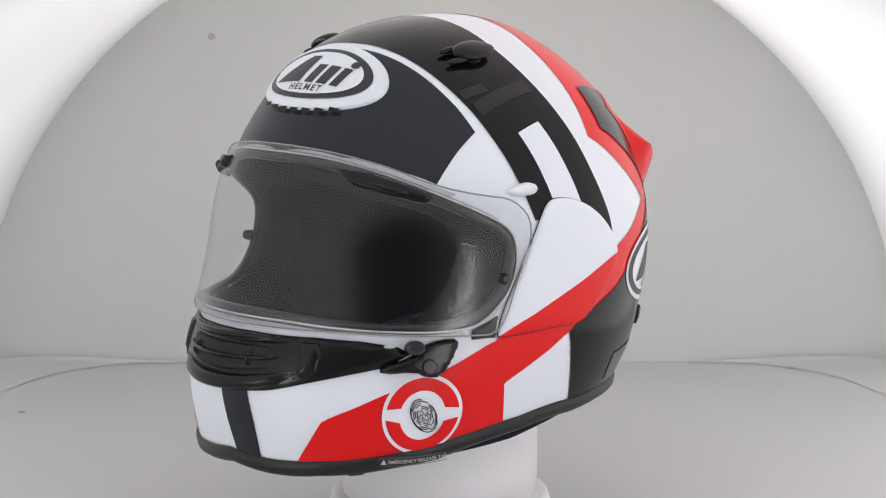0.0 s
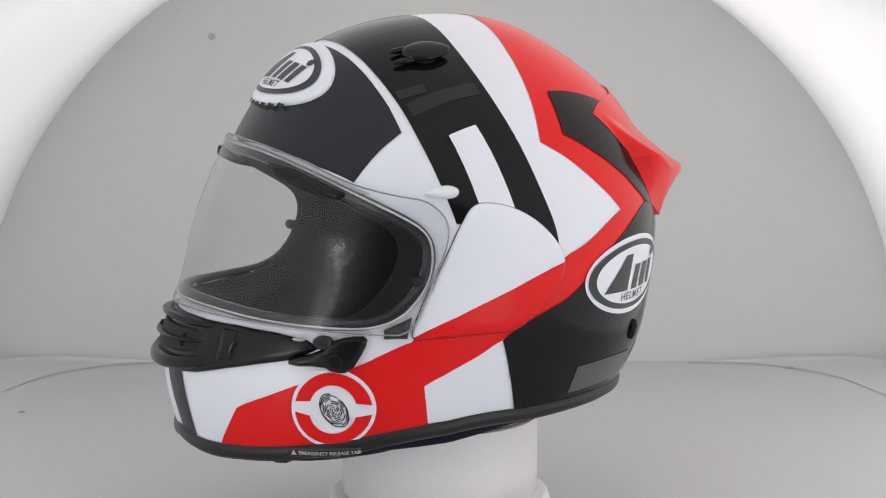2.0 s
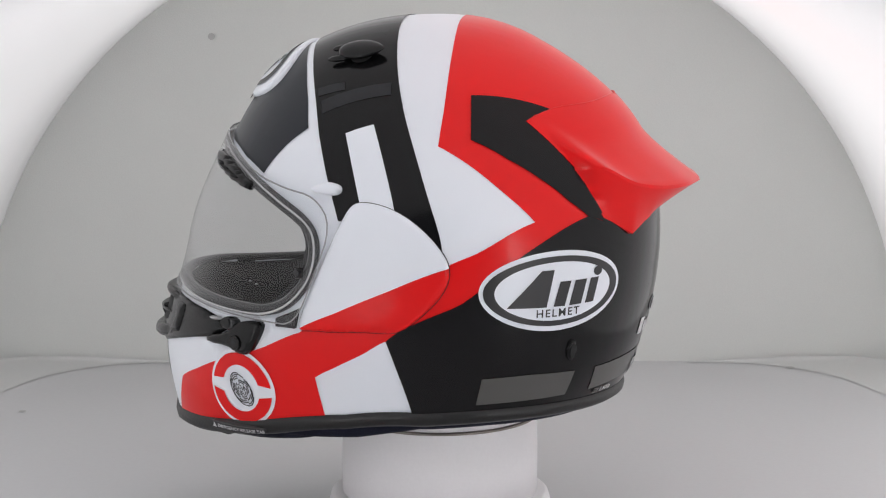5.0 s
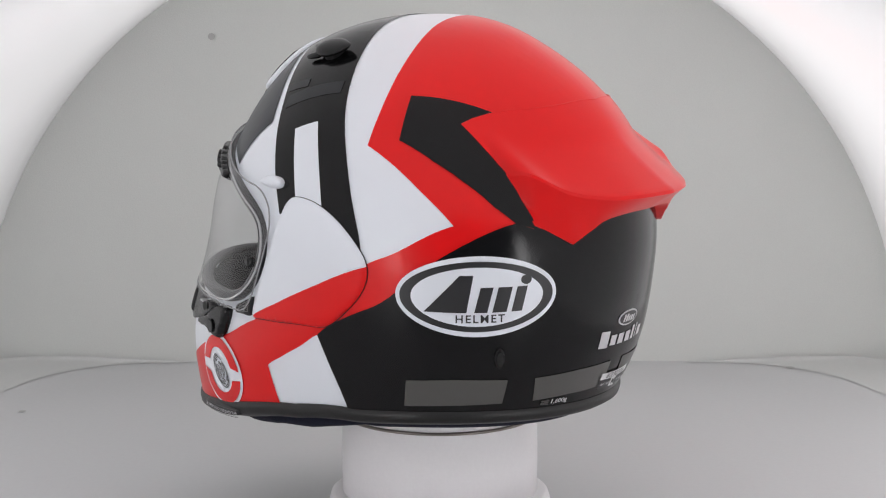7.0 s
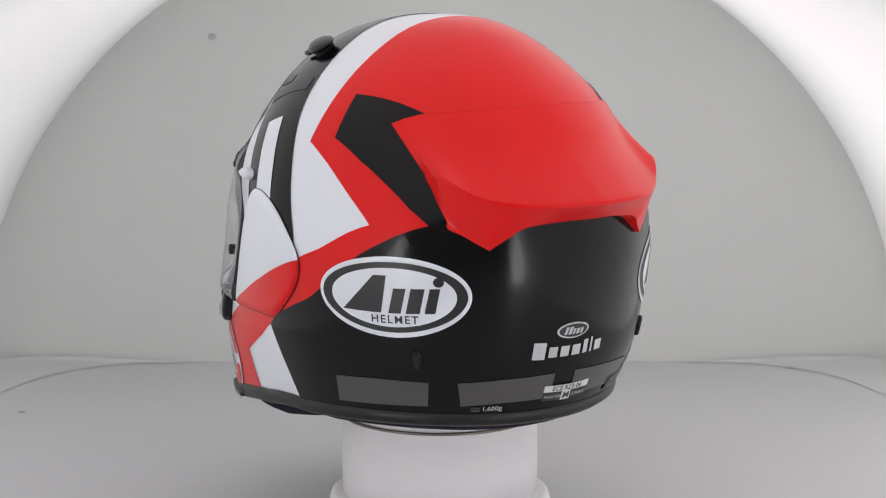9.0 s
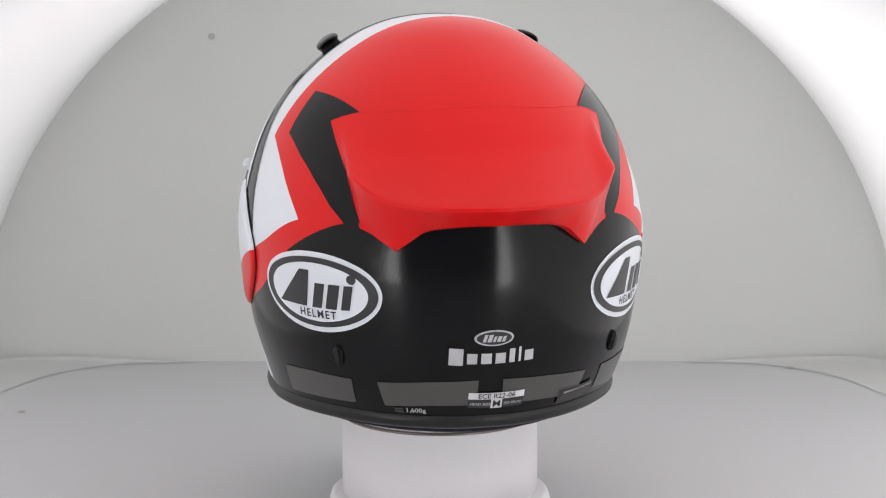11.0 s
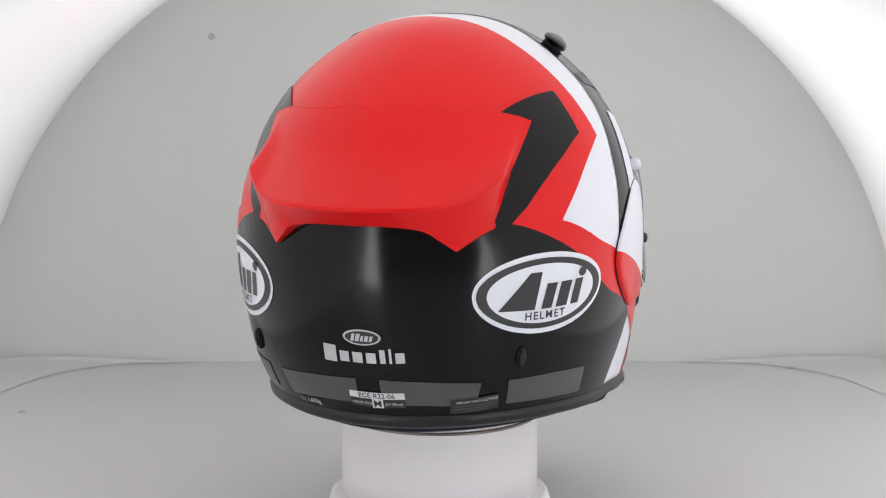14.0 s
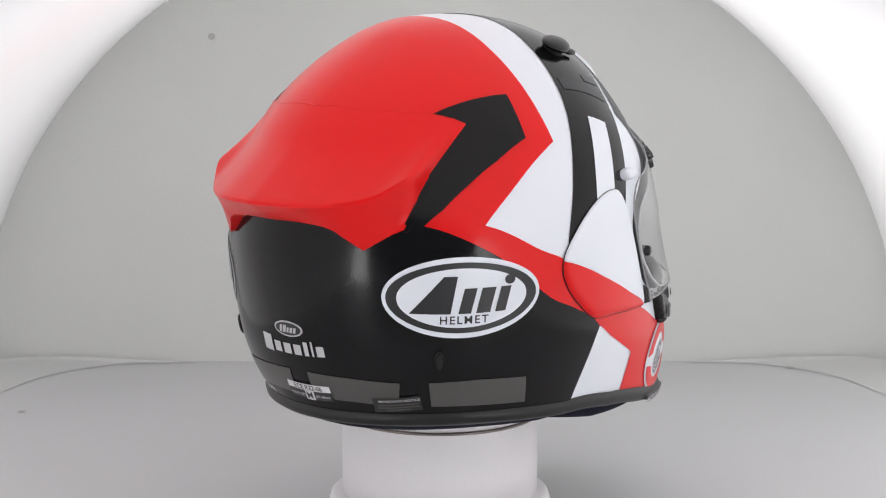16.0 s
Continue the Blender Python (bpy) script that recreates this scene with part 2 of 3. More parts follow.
def rounded(loop, times=2):
    """Chaikin corner cutting of a closed outline."""
    a = np.asarray(loop, float)
    for _ in range(times):
        b = np.roll(a, -1, 0)
        a = np.stack([.75 * a + .25 * b, .25 * a + .75 * b], 1).reshape(-1, 2)
    return [tuple(p) for p in a]


def smooth_line(points, n):
    """Catmull-Rom through the points."""
    p = np.asarray(points, float)
    q = np.vstack([2 * p[:1] - p[1:2], p, 2 * p[-1:] - p[-2:-1]])
    out = []
    for x in np.linspace(0, len(p) - 1, n):
        i = min(int(x), len(p) - 2)
        t = x - i
        a, b, c, d = q[i:i + 4]
        out.append(.5 * (2 * b + (c - a) * t + (2 * a - 5 * b + 4 * c - d) * t * t + (3 * b - a - 3 * c + d) * t ** 3))
    return np.array(out)


def flow(*points, n=5):
    """A flowing line through the points, as an outline's stretch."""
    return [tuple(p) for p in smooth_line(points, n * (len(points) - 1) + 1)]


def ellipse(cx, cy, rx, ry, n=72, start=0.0, stop=360.0):
    full = abs(stop - start) >= 360
    return [(cx + rx * math.cos(radians(a)), cy + ry * math.sin(radians(a))) for a in np.linspace(start, stop, n, endpoint=not full)]


def inside(uv, loop):
    uv, a = np.asarray(uv, float), np.asarray(loop, float)
    b = np.roll(a, -1, 0)
    hit = np.zeros(len(uv), bool)
    for (x0, y0), (x1, y1) in zip(a, b):
        c = (y0 > uv[:, 1]) != (y1 > uv[:, 1])
        hit ^= c & (uv[:, 0] < (x1 - x0) * (uv[:, 1] - y0) / ((y1 - y0) or 1e-12) + x0)
    return hit


# ---- the light tent ----
WALL_Y, ARCH = 0.48, 0.411


def tent():
    bm = bmesh.new()
    for x, y in ((-1.2, -2.0), (1.2, -2.0), (1.2, WALL_Y + .1), (-1.2, WALL_Y + .1)):
        bm.verts.new((x, y, 0))
    top = bm.faces.new(bm.verts[:])
    ext = bmesh.ops.extrude_face_region(bm, geom=[top])
    for v in [g for g in ext["geom"] if isinstance(g, bmesh.types.BMVert)]:
        v.co.z -= 0.03
    floor = part("floor", bm, FLOOR, None, smooth=False)
    tagged(floor, "white satin floor sheet of a photo light tent", "floor", kind="structure")
    bm = bmesh.new()
    bmesh.ops.create_cube(bm, size=1, matrix=Matrix.LocRotScale((0, WALL_Y + .012, .3), None, (1.2, .02, .6)))
    wall = part("wall_back", bm, WALL, None, smooth=False)
    tagged(wall, "plain white cloth back wall of the light tent", "wall", kind="structure")
    bm = bmesh.new()
    rows = []
    for y in np.linspace(WALL_Y + .001, -0.62, 24):
        rows.append([[bm.verts.new((r * math.cos(a), y, max(r * math.sin(a) - .017, -.02))) for a in np.linspace(0, math.pi, 65)] for r in (ARCH, ARCH + .008)])
    for a, b in zip(rows, rows[1:]):
        for k in (0, 1):
            for i in range(64):
                bm.faces.new((a[k][i], a[k][i + 1], b[k][i + 1], b[k][i]))
    for r in (rows[0], rows[-1]):
        for i in range(64):
            bm.faces.new((r[0][i], r[0][i + 1], r[1][i + 1], r[1][i]))
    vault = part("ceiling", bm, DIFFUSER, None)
    # Lighter sheets added for the soft brightness in the floor's rear corners.
    for side in (-1, 1):
        foot = smooth_line([(.22, WALL_Y - .003), (.285, WALL_Y - .012), (.335, .43), (.362, .375), (.380, .31), (.392, .20)], 40)
        head = smooth_line([(.22, WALL_Y - .001), (.30, WALL_Y - .001), (.375, WALL_Y - .004), (.404, .44), (.409, .35), (.410, .20)], 40)
        bm = bmesh.new()
        rows = []
        for k in np.linspace(0, 1, 9):
            b = 1 - math.cos(k * math.pi / 2)
            line = (1 - math.sin(k * math.pi / 2)) * foot + math.sin(k * math.pi / 2) * head
            rise = np.concatenate([np.linspace(0, 1, 10), np.ones(20), np.linspace(1, 0, 10)]) * .005
            rows.append([bm.verts.new((side * x, y, .0004 + b * h)) for (x, y), h in zip(line, rise)])
        for a, b in zip(rows, rows[1:]):
            for i in range(39):
                bm.faces.new((a[i], a[i + 1], b[i + 1], b[i]))
        tagged(part("corner_light_sheet", bm, CORNER_LIGHT, None), "thin lighter sheet added for the brightness in the floor's rear corner", "light tent", kind="structure")
    # Two glowing cloths added out of view to brighten the helmet from the front.
    for side, mat in ((-1, FILL_LEFT), (1, FILL_RIGHT)):
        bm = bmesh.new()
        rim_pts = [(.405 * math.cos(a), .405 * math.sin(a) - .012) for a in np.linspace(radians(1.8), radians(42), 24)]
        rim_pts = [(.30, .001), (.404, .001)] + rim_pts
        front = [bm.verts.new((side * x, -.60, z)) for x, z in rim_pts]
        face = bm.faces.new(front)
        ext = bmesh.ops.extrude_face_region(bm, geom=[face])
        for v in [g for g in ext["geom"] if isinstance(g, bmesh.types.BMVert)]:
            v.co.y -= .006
        tagged(part("front_fill", bm, mat, None, smooth=False), "unseen glowing cloth added at the tent's front to light the helmet", "light tent", kind="structure")
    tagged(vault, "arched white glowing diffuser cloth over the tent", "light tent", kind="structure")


tent()


# ---- the stand ----
def lathe(profile, n=96):
    bm = bmesh.new()
    rings = [[bm.verts.new((r * math.cos(a), r * math.sin(a), z)) for a in np.linspace(0, 2 * math.pi, n, endpoint=False)] for r, z in profile]
    for a, b in zip(rings, rings[1:]):
        for i in range(n):
            bm.faces.new((a[i], a[(i + 1) % n], b[(i + 1) % n], b[i]))
    bm.faces.new(rings[0])
    bm.faces.new(rings[-1])
    return bm


def stand():
    base = new("helmet_stand")
    tagged(base, "white round plastic pedestal that carries the helmet", "stand")
    part("column", lathe([(.0634, .024), (.0634, .05), (.0628, .085), (.0622, .120), (.0610, .124), (.03, .124)]), STAND_WHITE, base)
    part("foot", lathe([(.0705, .0), (.0718, .003), (.0718, .019), (.0705, .0235), (.0680, .0255), (.05, .0262)]), STAND_WHITE, base)
    ring = [(.0634 * math.cos(a), .0634 * math.sin(a), .0775) for a in np.linspace(0, 2 * math.pi, 96, endpoint=False)]
    part("wire_ring", tube(ring, .0011, sides=8), STEEL, base, "thin dark metal wire ring round the column")
    return base


pedestal = stand()

# ---- the helmet ----
helmet = new("motorcycle_helmet")
tagged(helmet, "glossy red, white and black full-face motorcycle helmet with clear visor", "helmet")

RIM = [(-180, -40), (-150, -40.8), (-120, -41.6), (-95, -42.6), (-70, -42.2), (-45, -39.8), (-20, -35.6), (0, -33.6),
       (20, -35.6), (45, -39.8), (70, -42.2), (95, -42.6), (120, -41.6), (150, -40.8), (180, -40)]


def rim_elevation(bearing):
    a, e = np.asarray(RIM, float).T
    return np.interp((np.asarray(bearing) + 180) % 360 - 180, a, e)


PORT_HALF = [(0, 22.6), (10, 22.5), (20, 21.6), (34, 18.6), (48, 13.6), (58, 9.3), (62.8, 6.3), (65, 2.8), (65.2, -2.5), (62.6, -9),
             (57, -14.6), (50, -16.6), (41, -16.0), (31, -14.8), (23, -13.6), (12, -11.8), (0, -11.0)]
PORT = [(a, e) for a, e in PORT_HALF] + [(-a, e) for a, e in reversed(PORT_HALF) if a]


def grown(loop, da, de):
    return [(a + da * np.sign(a) * min(1, abs(a) / 20), e + (de if e > 0 else -de)) for a, e in loop]


def skin(name, lift, port, mat, top=89.7, label="", low=0.0, thickness=0.0):
    """The shell's skin as a fine grid with the eye port left open."""
    na, ne = 360, 180
    az = np.linspace(-180, 180, na, endpoint=False)
    t = np.linspace(0, 1, ne)
    bot = rim_elevation(az) + low
    el = bot[:, None] + (top - bot[:, None]) * t[None]
    uv = np.stack([np.broadcast_to(az[:, None], el.shape), el], -1).reshape(-1, 2)
    p = on_shell(ring_chart(uv), lift)
    mid = np.stack([np.broadcast_to(az[:, None] + .5, el.shape), el + .35], -1).reshape(-1, 2)
    cut = inside(mid, port).reshape(na, ne)
    faces = []
    for i in range(na):
        j = (i + 1) % na
        for k in range(ne - 1):
            if not cut[i, k]:
                faces.append((i * ne + k, j * ne + k, j * ne + k + 1, i * ne + k + 1))
    faces.append(tuple(i * ne + ne - 1 for i in range(na)))
    ob = piece(name, mesh_from(name, p, faces, mat), helmet, label)
    if thickness:
        mod = ob.modifiers.new("thickness", "SOLIDIFY")
        mod.thickness, mod.offset = thickness, -1
    return ob


skin("shell", 0.0, PORT, WHITE, label="white gloss lacquered outer shell", thickness=0.004)
LINING_PORT = rounded(grown(PORT, -9.0, -1.2), 2)
skin("lining", -0.036, LINING_PORT, CLOTH, label="dark grey padded lining", low=3)


def port_wall():
    """The padded edge between the shell and the lining round the eye port."""
    outer, inner = np.asarray(rounded(PORT, 2)), np.asarray(LINING_PORT)
    rows = [on_shell(ring_chart((1 - t) * outer + t * inner), lift) for t, lift in ((0, -.003), (.35, -.004), (.75, -.010), (.95, -.018), (1.02, -.026), (1.05, -.034), (1.05, -.0385))]
    n = len(outer)
    faces = [(k * n + i, k * n + (i + 1) % n, (k + 1) * n + (i + 1) % n, (k + 1) * n + i) for k in range(len(rows) - 1) for i in range(n)]
    piece("port_padding", mesh_from("port_padding", np.vstack(rows), faces, CLOTH), helmet, "dark grey padding round the eye port")


port_wall()

# painted fields on the shell
BROW = [(34.4, 0), (33.6, 12), (32.4, 27), (31.7, 40), (31.8, 48.5), (39.6, 49.3), (50.7, 51), (56.5, 39.5), (62.5, 22.5), (66.2, 0)]
BAND = [(31.8, 0), (31.4, 14.2), (30.1, 30.5), (28.8, 43.6), (28.2, 52.1), (26.7, 64.7), (24.6, 78), *flow((-18.1, 88.0), (-16.0, 83.4), (-9.7, 73.5), (-3.7, 61.8), (1.2, 50.1), (4.9, 35.9), (7.1, 19.8), (8.0, 0), n=3)]
BELOW_RIM = [((91 - float(rim_elevation(a))) * math.cos(radians(a)), (91 - float(rim_elevation(a))) * math.sin(radians(a))) for a in (15.5, 20, 26, 32, 38, 44, 50, 56, 60, 64.2)]
RED_FIELD = [*flow((-7.6, 0), (-7.8, 10), (-9.0, 24.9), (-10.1, 37.7), (-11.0, 49.2), (-11.2, 59.6), n=3), *flow((-11.2, 59.8), (-21.0, 62.1), (-34.7, 64.9), (-48.8, 66.2)),
             *flow((-48.6, 66.4), (-34.0, 81.8), (-22.0, 89.7), (-8.7, 97.1), (18.9, 104.8))[1:], *flow((55.3, 96.8), (66.5, 91.6), (76.7, 85.5), (87.6, 76.4), (96.8, 65.3), (104.2, 55.0), (111, 43.2)),
             (115.2, 39.5), (119.9, 34.7), *BELOW_RIM, *flow((54.8, 109.4), (40.5, 113.0), (24.2, 114.6), (8.9, 113.1)),
             (-15.7, 107.2), (-33.7, 97), (-52.1, 74), (-67.0, 52), (-78, 30), (-84, 0)]
paint("brow_panel", [both(BROW)], SLATE, helmet, "slate black brow panel")
paint("crown_band", [both(BAND)], BLACK, helmet, "gloss black band across the crown", lift=0.0005)
paint("red_field", [RED_FIELD, mirrored(RED_FIELD)], RED, helmet, "bright red lacquered field", lift=0.0004)
REAR_TOP = [*flow((8.9, 113.1), (-15.6, 105.5), (-33.7, 95.3), (-52.1, 71.7), (-65.0, 50.2)), (-70, 46), (-76, 30), (-80, 15), (-81, 0)]


def rear_field():
    low = [(r * math.cos(radians(a)), r * math.sin(radians(a))) for a in np.arange(180, 92, -4) for r in [90.6 - float(rim_elevation(a))]]
    half = [(-81, 0)] + [p for p in reversed(REAR_TOP[:-1])] + [(3.3, 122.4), (-4.2, 132.6)] + [p for p in reversed(low[1:])] + [(-130.4, 0)]
    # an open ring sector: left and right halves meet on the middle line
    left = [p for p in half]
    paint("rear_field", [left, mirrored(left)], BLACK, helmet, "gloss black lacquered rear field", lift=0.0008)


rear_field()
ARROW = [(-17.8, 42.4), (-41.8, 33.0), (-36.8, 38.9), (-35.6, 42.5), (-44.2, 42.3), (-52.1, 43.1), (-62.0, 44.8), (-71.5, 44.6), (-64.9, 50.4),
         (-57.3, 53.0), (-45.5, 54.8), (-34, 55.8), (-20.9, 55.5)]
BAR = [(19.1, 55.0), (9.9, 54.2), (1.5, 78.9), (14.9, 76)]
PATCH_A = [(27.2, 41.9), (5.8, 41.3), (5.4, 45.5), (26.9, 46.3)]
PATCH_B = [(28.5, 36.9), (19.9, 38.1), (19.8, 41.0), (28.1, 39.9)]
for flip in (lambda l: l, mirrored):
    paint("arrow", [flip(ARROW)], BLACK, helmet, "black painted arrow", lift=0.0011)
    paint("white_bar", [flip(BAR)], WHITE, helmet, "white painted bar", lift=0.0009)
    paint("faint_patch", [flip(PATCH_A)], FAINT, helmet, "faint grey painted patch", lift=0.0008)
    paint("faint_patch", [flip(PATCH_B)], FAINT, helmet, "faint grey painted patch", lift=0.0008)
paint("chin_stripe", [[(109, 1.0), (109, 13.2), (112.4, 13.8), (117.2, 16.5), (122.9, 17.9), (125, 18.2), (125, 4.8), (123.9, 4.6), (118.5, 2.9), (113.6, 1.4)]], SLATE, helmet, "slate black chin stripe", lift=0.0005)

# side pods
POD = [(54.6, 96.0), (51.5, 94.0), (34.7, 87.0), (23.4, 79.0), (18.6, 75.4), (14.4, 74.9), (3.5, 77.6), (-6.9, 81.6), (-16.4, 86.4), (-21.6, 90.0),
       (-22.3, 95.3), (-16.9, 102.3), (-3.8, 110.0), (8.0, 111.6), (33.7, 106.6), (51.7, 98.4)]


def side_pods():
    whole = rounded(POD, 2)
    a = min(range(len(whole)), key=lambda i: math.dist(whole[i], (55, 97.0)))
    b = min(range(len(whole)), key=lambda i: math.dist(whole[i], (-22, 90.2)))
    ring = whole[a:] + whole[:a]
    b = (b - a) % len(whole)
    split = flow(ring[0], (42.6, 99.2), (31.4, 101.0), (17.8, 101.1), (4.6, 99.4), (-8.5, 95.7), ring[b])[1:-1]
    upper, lower = ring[:b + 1] + split[::-1], ring[b:] + [ring[0]] + split
    for flip in (lambda l: l, mirrored):
        pod = raised("side_pod", flip(upper), WHITE, helmet, "white raised side pod with a red lower half", crown_chart, 0.0034, 3.0, 1.1, outline=flip(whole))
        raised("red_flash", flip(lower), RED, pod, "red painted lower half", crown_chart, 0.0034, 3.0, 1.1, outline=flip(whole))
        path = on_shell(crown_chart(flip(whole)), 0.0008)
        part("pod_joint", tube(path, 0.0005, sides=6), DEEP, helmet, "dark joint round the side pod")


side_pods()

# rubber rim at the bottom edge
def rim():
    n = 180
    az = np.linspace(-180, 180, n, endpoint=False)
    top = on_shell(ring_chart(np.stack([az, rim_elevation(az)], -1)))
    out = top.copy() - HEART
    out[:, 2] = 0
    out /= np.linalg.norm(out, axis=1)[:, None]
    prof = [(-.001, .0015), (.0016, .0002), (.0020, -.003), (.0012, -.0065), (-.002, -.0088), (-.008, -.0098), (-.020, -.009), (-.022, .004)]
    tall = .95 + .05 * np.cos(np.radians(az))
    bm = bmesh.new()
    rings = []
    for o, z in prof:
        rings.append([bm.verts.new((*(p[:2] + o * d[:2]), p[2] + z * k)) for p, d, k in zip(top, out, tall)])
    for a, b in zip(rings, rings[1:] + rings[:1]):
        for i in range(n):
            bm.faces.new((a[i], a[(i + 1) % n], b[(i + 1) % n], b[i]))
    part("rim_trim", bm, RUBBER, helmet, "black rubber edge trim")
    ring = [(p[0] * .80 - .002, p[1] * .80, p[2] - .0015) for p in top]
    part("neck_roll", tube(ring, .013, sides=12), NAVY, helmet, "dark navy padded neck roll")
    for side in (1, -1):
        for name, a0, a1, r, drop, label in (("cheek_pad", 42, 100, .0075, .0115, "dark navy cheek pad below the rim"), ("strap_tab", 20, 31, .0045, .0120, "small black tab below the rim")):
            k = [i for i in range(n) if a0 <= az[i] * side <= a1]
            s = np.sin(np.linspace(.12, math.pi - .12, len(k))) ** .5
            run = [(top[i][0] * .89, top[i][1] * .88, top[i][2] + .003 - drop * q) for i, q in zip(k, s)]
            part(name, tube(run, r, closed=False, sides=12), NAVY if r > .006 else RUBBER, helmet, label)


rim()

# visor
def visor_lift(uv):
    """The sheet is rounder than the shell: it stands off further at its flanks."""
    a, e = np.abs(np.asarray(uv, float)).T[0], np.asarray(uv, float)[:, 1]
    flank = np.clip((a - 15) / 25, 0, 1) * np.clip((68 - a) / 14, 0, 1)
    return .0042 + .0042 * flank * flank * (3 - 2 * flank) * np.clip((18 - e) / 14, 0, 1) * np.clip((e + 24) / 8, 0, 1)


def visor():
    outline = [(0, 25), (10, 24.8), (20.2, 23.9), (33.5, 21.4), (44.4, 17.6), (56.0, 15.4), (66, 14.2), (71.5, 7), (66, -7), (60.6, -19.4), (52, -18.6),
               (43.4, -17.6), (28.2, -15.4), (14, -13.8), (0, -13.0)]
    full = outline + [(-a, e) for a, e in reversed(outline) if a]
    bm = cut_sheet([full], 2.0)
    uv = [(v.co.x, v.co.y) for v in bm.verts]
    bend(bm, ring_chart, visor_lift(uv))
    v = part("visor", bm, CLEAR, helmet, "clear curved visor")
    v.visible_shadow = False
    edge = rounded(full, 2)
    path = on_shell(ring_chart(edge), visor_lift(edge) - .0002)
    part("visor_edge", tube(path, 0.0005, sides=6), SMOKY_LINE, v, "polished visor edge")
    bead = rounded(grown(PORT, 0.9, 0.7), 2)
    bead = on_shell(ring_chart(bead), visor_lift(bead) - .0006)
    part("visor_bead", tube(bead, 0.0007, sides=6), PAINTED_GLINT, v, "moulded bead along the visor, its highlight painted pale")
    path = on_shell(ring_chart(rounded(PORT, 2)), 0.0003)
    part("port_seal", tube(path, 0.0038, sides=8), GREY_SEAL, helmet, "dark rubber seal round the eye port")
    ridge = [(0, 24.9), (10, 24.7), (20.2, 23.8), (33.5, 21.3), (44.4, 17.5), (50, 15.6), (47.5, 14.6), (34, 19.3), (20, 22.3), (10, 23.1), (0, 23.2)]
    part("sheen_ridge", bend(cut_sheet([ridge, [(-a, e) for a, e in reversed(ridge)]], 2.0), ring_chart, 0.0046), SHEEN_GREY, v, "upper visor ridge with its grey reflection painted on")
    low = [(0, -11.8), (12, -12.5), (23, -14.3), (31, -15.4), (41, -16.7), (50, -17.2), (52, -18.4), (43.4, -17.5), (28.2, -15.3), (14, -13.7), (0, -12.9)]
    low = [(a, e - (0.6 if k > 5 else 0)) for k, (a, e) in enumerate(low)]
    sheet = cut_sheet([low, [(-a, e) for a, e in reversed(low)]], 2.0)
    part("sheen_ridge", bend(sheet, ring_chart, visor_lift([(q.co.x, q.co.y) for q in sheet.verts]) + .0004), SHEEN_GREY, v, "lower visor ridge with its grey reflection painted on")
    return v


screen = visor()

# spoiler
def spoiler():
    """A lofted wing: it leaves the crown, flares to a lip and ends in two fins."""
    n = 36
    start = on_shell(crown_chart(smooth_line([(-53.2, 0), (-51, 14), (-47.5, 23), (-41, 33), (-37.5, 38.6), (-35.4, 42.4)], n)), .0012)
    on = lambda u, v: on_shell(crown_chart([(u, v)]), .0015)[0]
    lip = smooth_line([(-.1645, 0, .2320), (-.159, .027, .2320), (-.148, .048, .2325), (-.132, .066, .2365), (-.114, .079, .247), on(-54, 43.6)], n)
    under = smooth_line([(-.1475, 0, .2198), (-.1455, .025, .2196), (-.140, .0425, .2165), (-.1285, .0562, .2045), (-.117, .068, .2135), on(-69.5, 45.4)], n)
    x = np.linspace(0, 5, n)
    straight = np.array([[np.interp(c, range(6), k) for c in x] for k in np.array([(-.1475, 0, .2198), (-.1455, .025, .2196), (-.140, .0425, .2165), (-.1285, .0562, .2045), (-.117, .068, .2135), tuple(on(-69.5, 45.4))]).T]).T
    under = np.where((x > 2.4)[:, None], straight, under)
    shell_under = on_shell(under - HEART, -.002)
    rows = []
    for t in np.linspace(0, .93, 13):
        row = (1 - t) * start + t * lip
        row = row - (.0042 * math.sin(math.pi * t) * (1 - np.linspace(0, 1, n) ** 2))[:, None] * (row - HEART) / np.linalg.norm(row - HEART, axis=1)[:, None]
        ground = on_shell(row - HEART, .0014)
        low = np.linalg.norm(row - HEART, axis=1) < np.linalg.norm(ground - HEART, axis=1)
        rows.append(np.where(low[:, None], ground, row))
    rows.append(.03 * start + .97 * lip)
    rows.append(.008 * start + .992 * lip)
    edge = lip - np.array((0, 0, .0016))
    face = [edge] + [(1 - t) * edge + t * under for t in (.12, .3, .55, .8, 1.0)]
    bm = bmesh.new()

    def sheet(rows):
        vs = []
        for r in rows:
            left = [bm.verts.new(p) for p in r]
            right = [left[0]] + [bm.verts.new((p[0], -p[1], p[2])) for p in r[1:]]
            vs.append((left, right))
        for a, b in zip(vs, vs[1:]):
            for side in (0, 1):
                for i in range(n - 1):
                    bm.faces.new((a[side][i], a[side][i + 1], b[side][i + 1], b[side][i]))
    sheet(rows)
    sheet([rows[-1], edge])
    sheet(face)
    sheet([under, .5 * under + .5 * shell_under, shell_under])
    wing = part("spoiler", bm, RED, helmet, "glossy red rear wing spoiler")
    seam = np.vstack([start[:0:-1] * (1, -1, 1), start])
    part("joint_line", tube(seam, .0005, closed=False, sides=6), RED, wing, "fine raised edge where the spoiler meets the crown")
    return wing


spoiler()


# ---- badges, prints and fittings ----
def block(x0, y0, x1, y1, slant=0.0):
    return [(x0, y0), (x1, y0), (x1 + slant * (y1 - y0), y1), (x0 + slant * (y1 - y0), y1)]


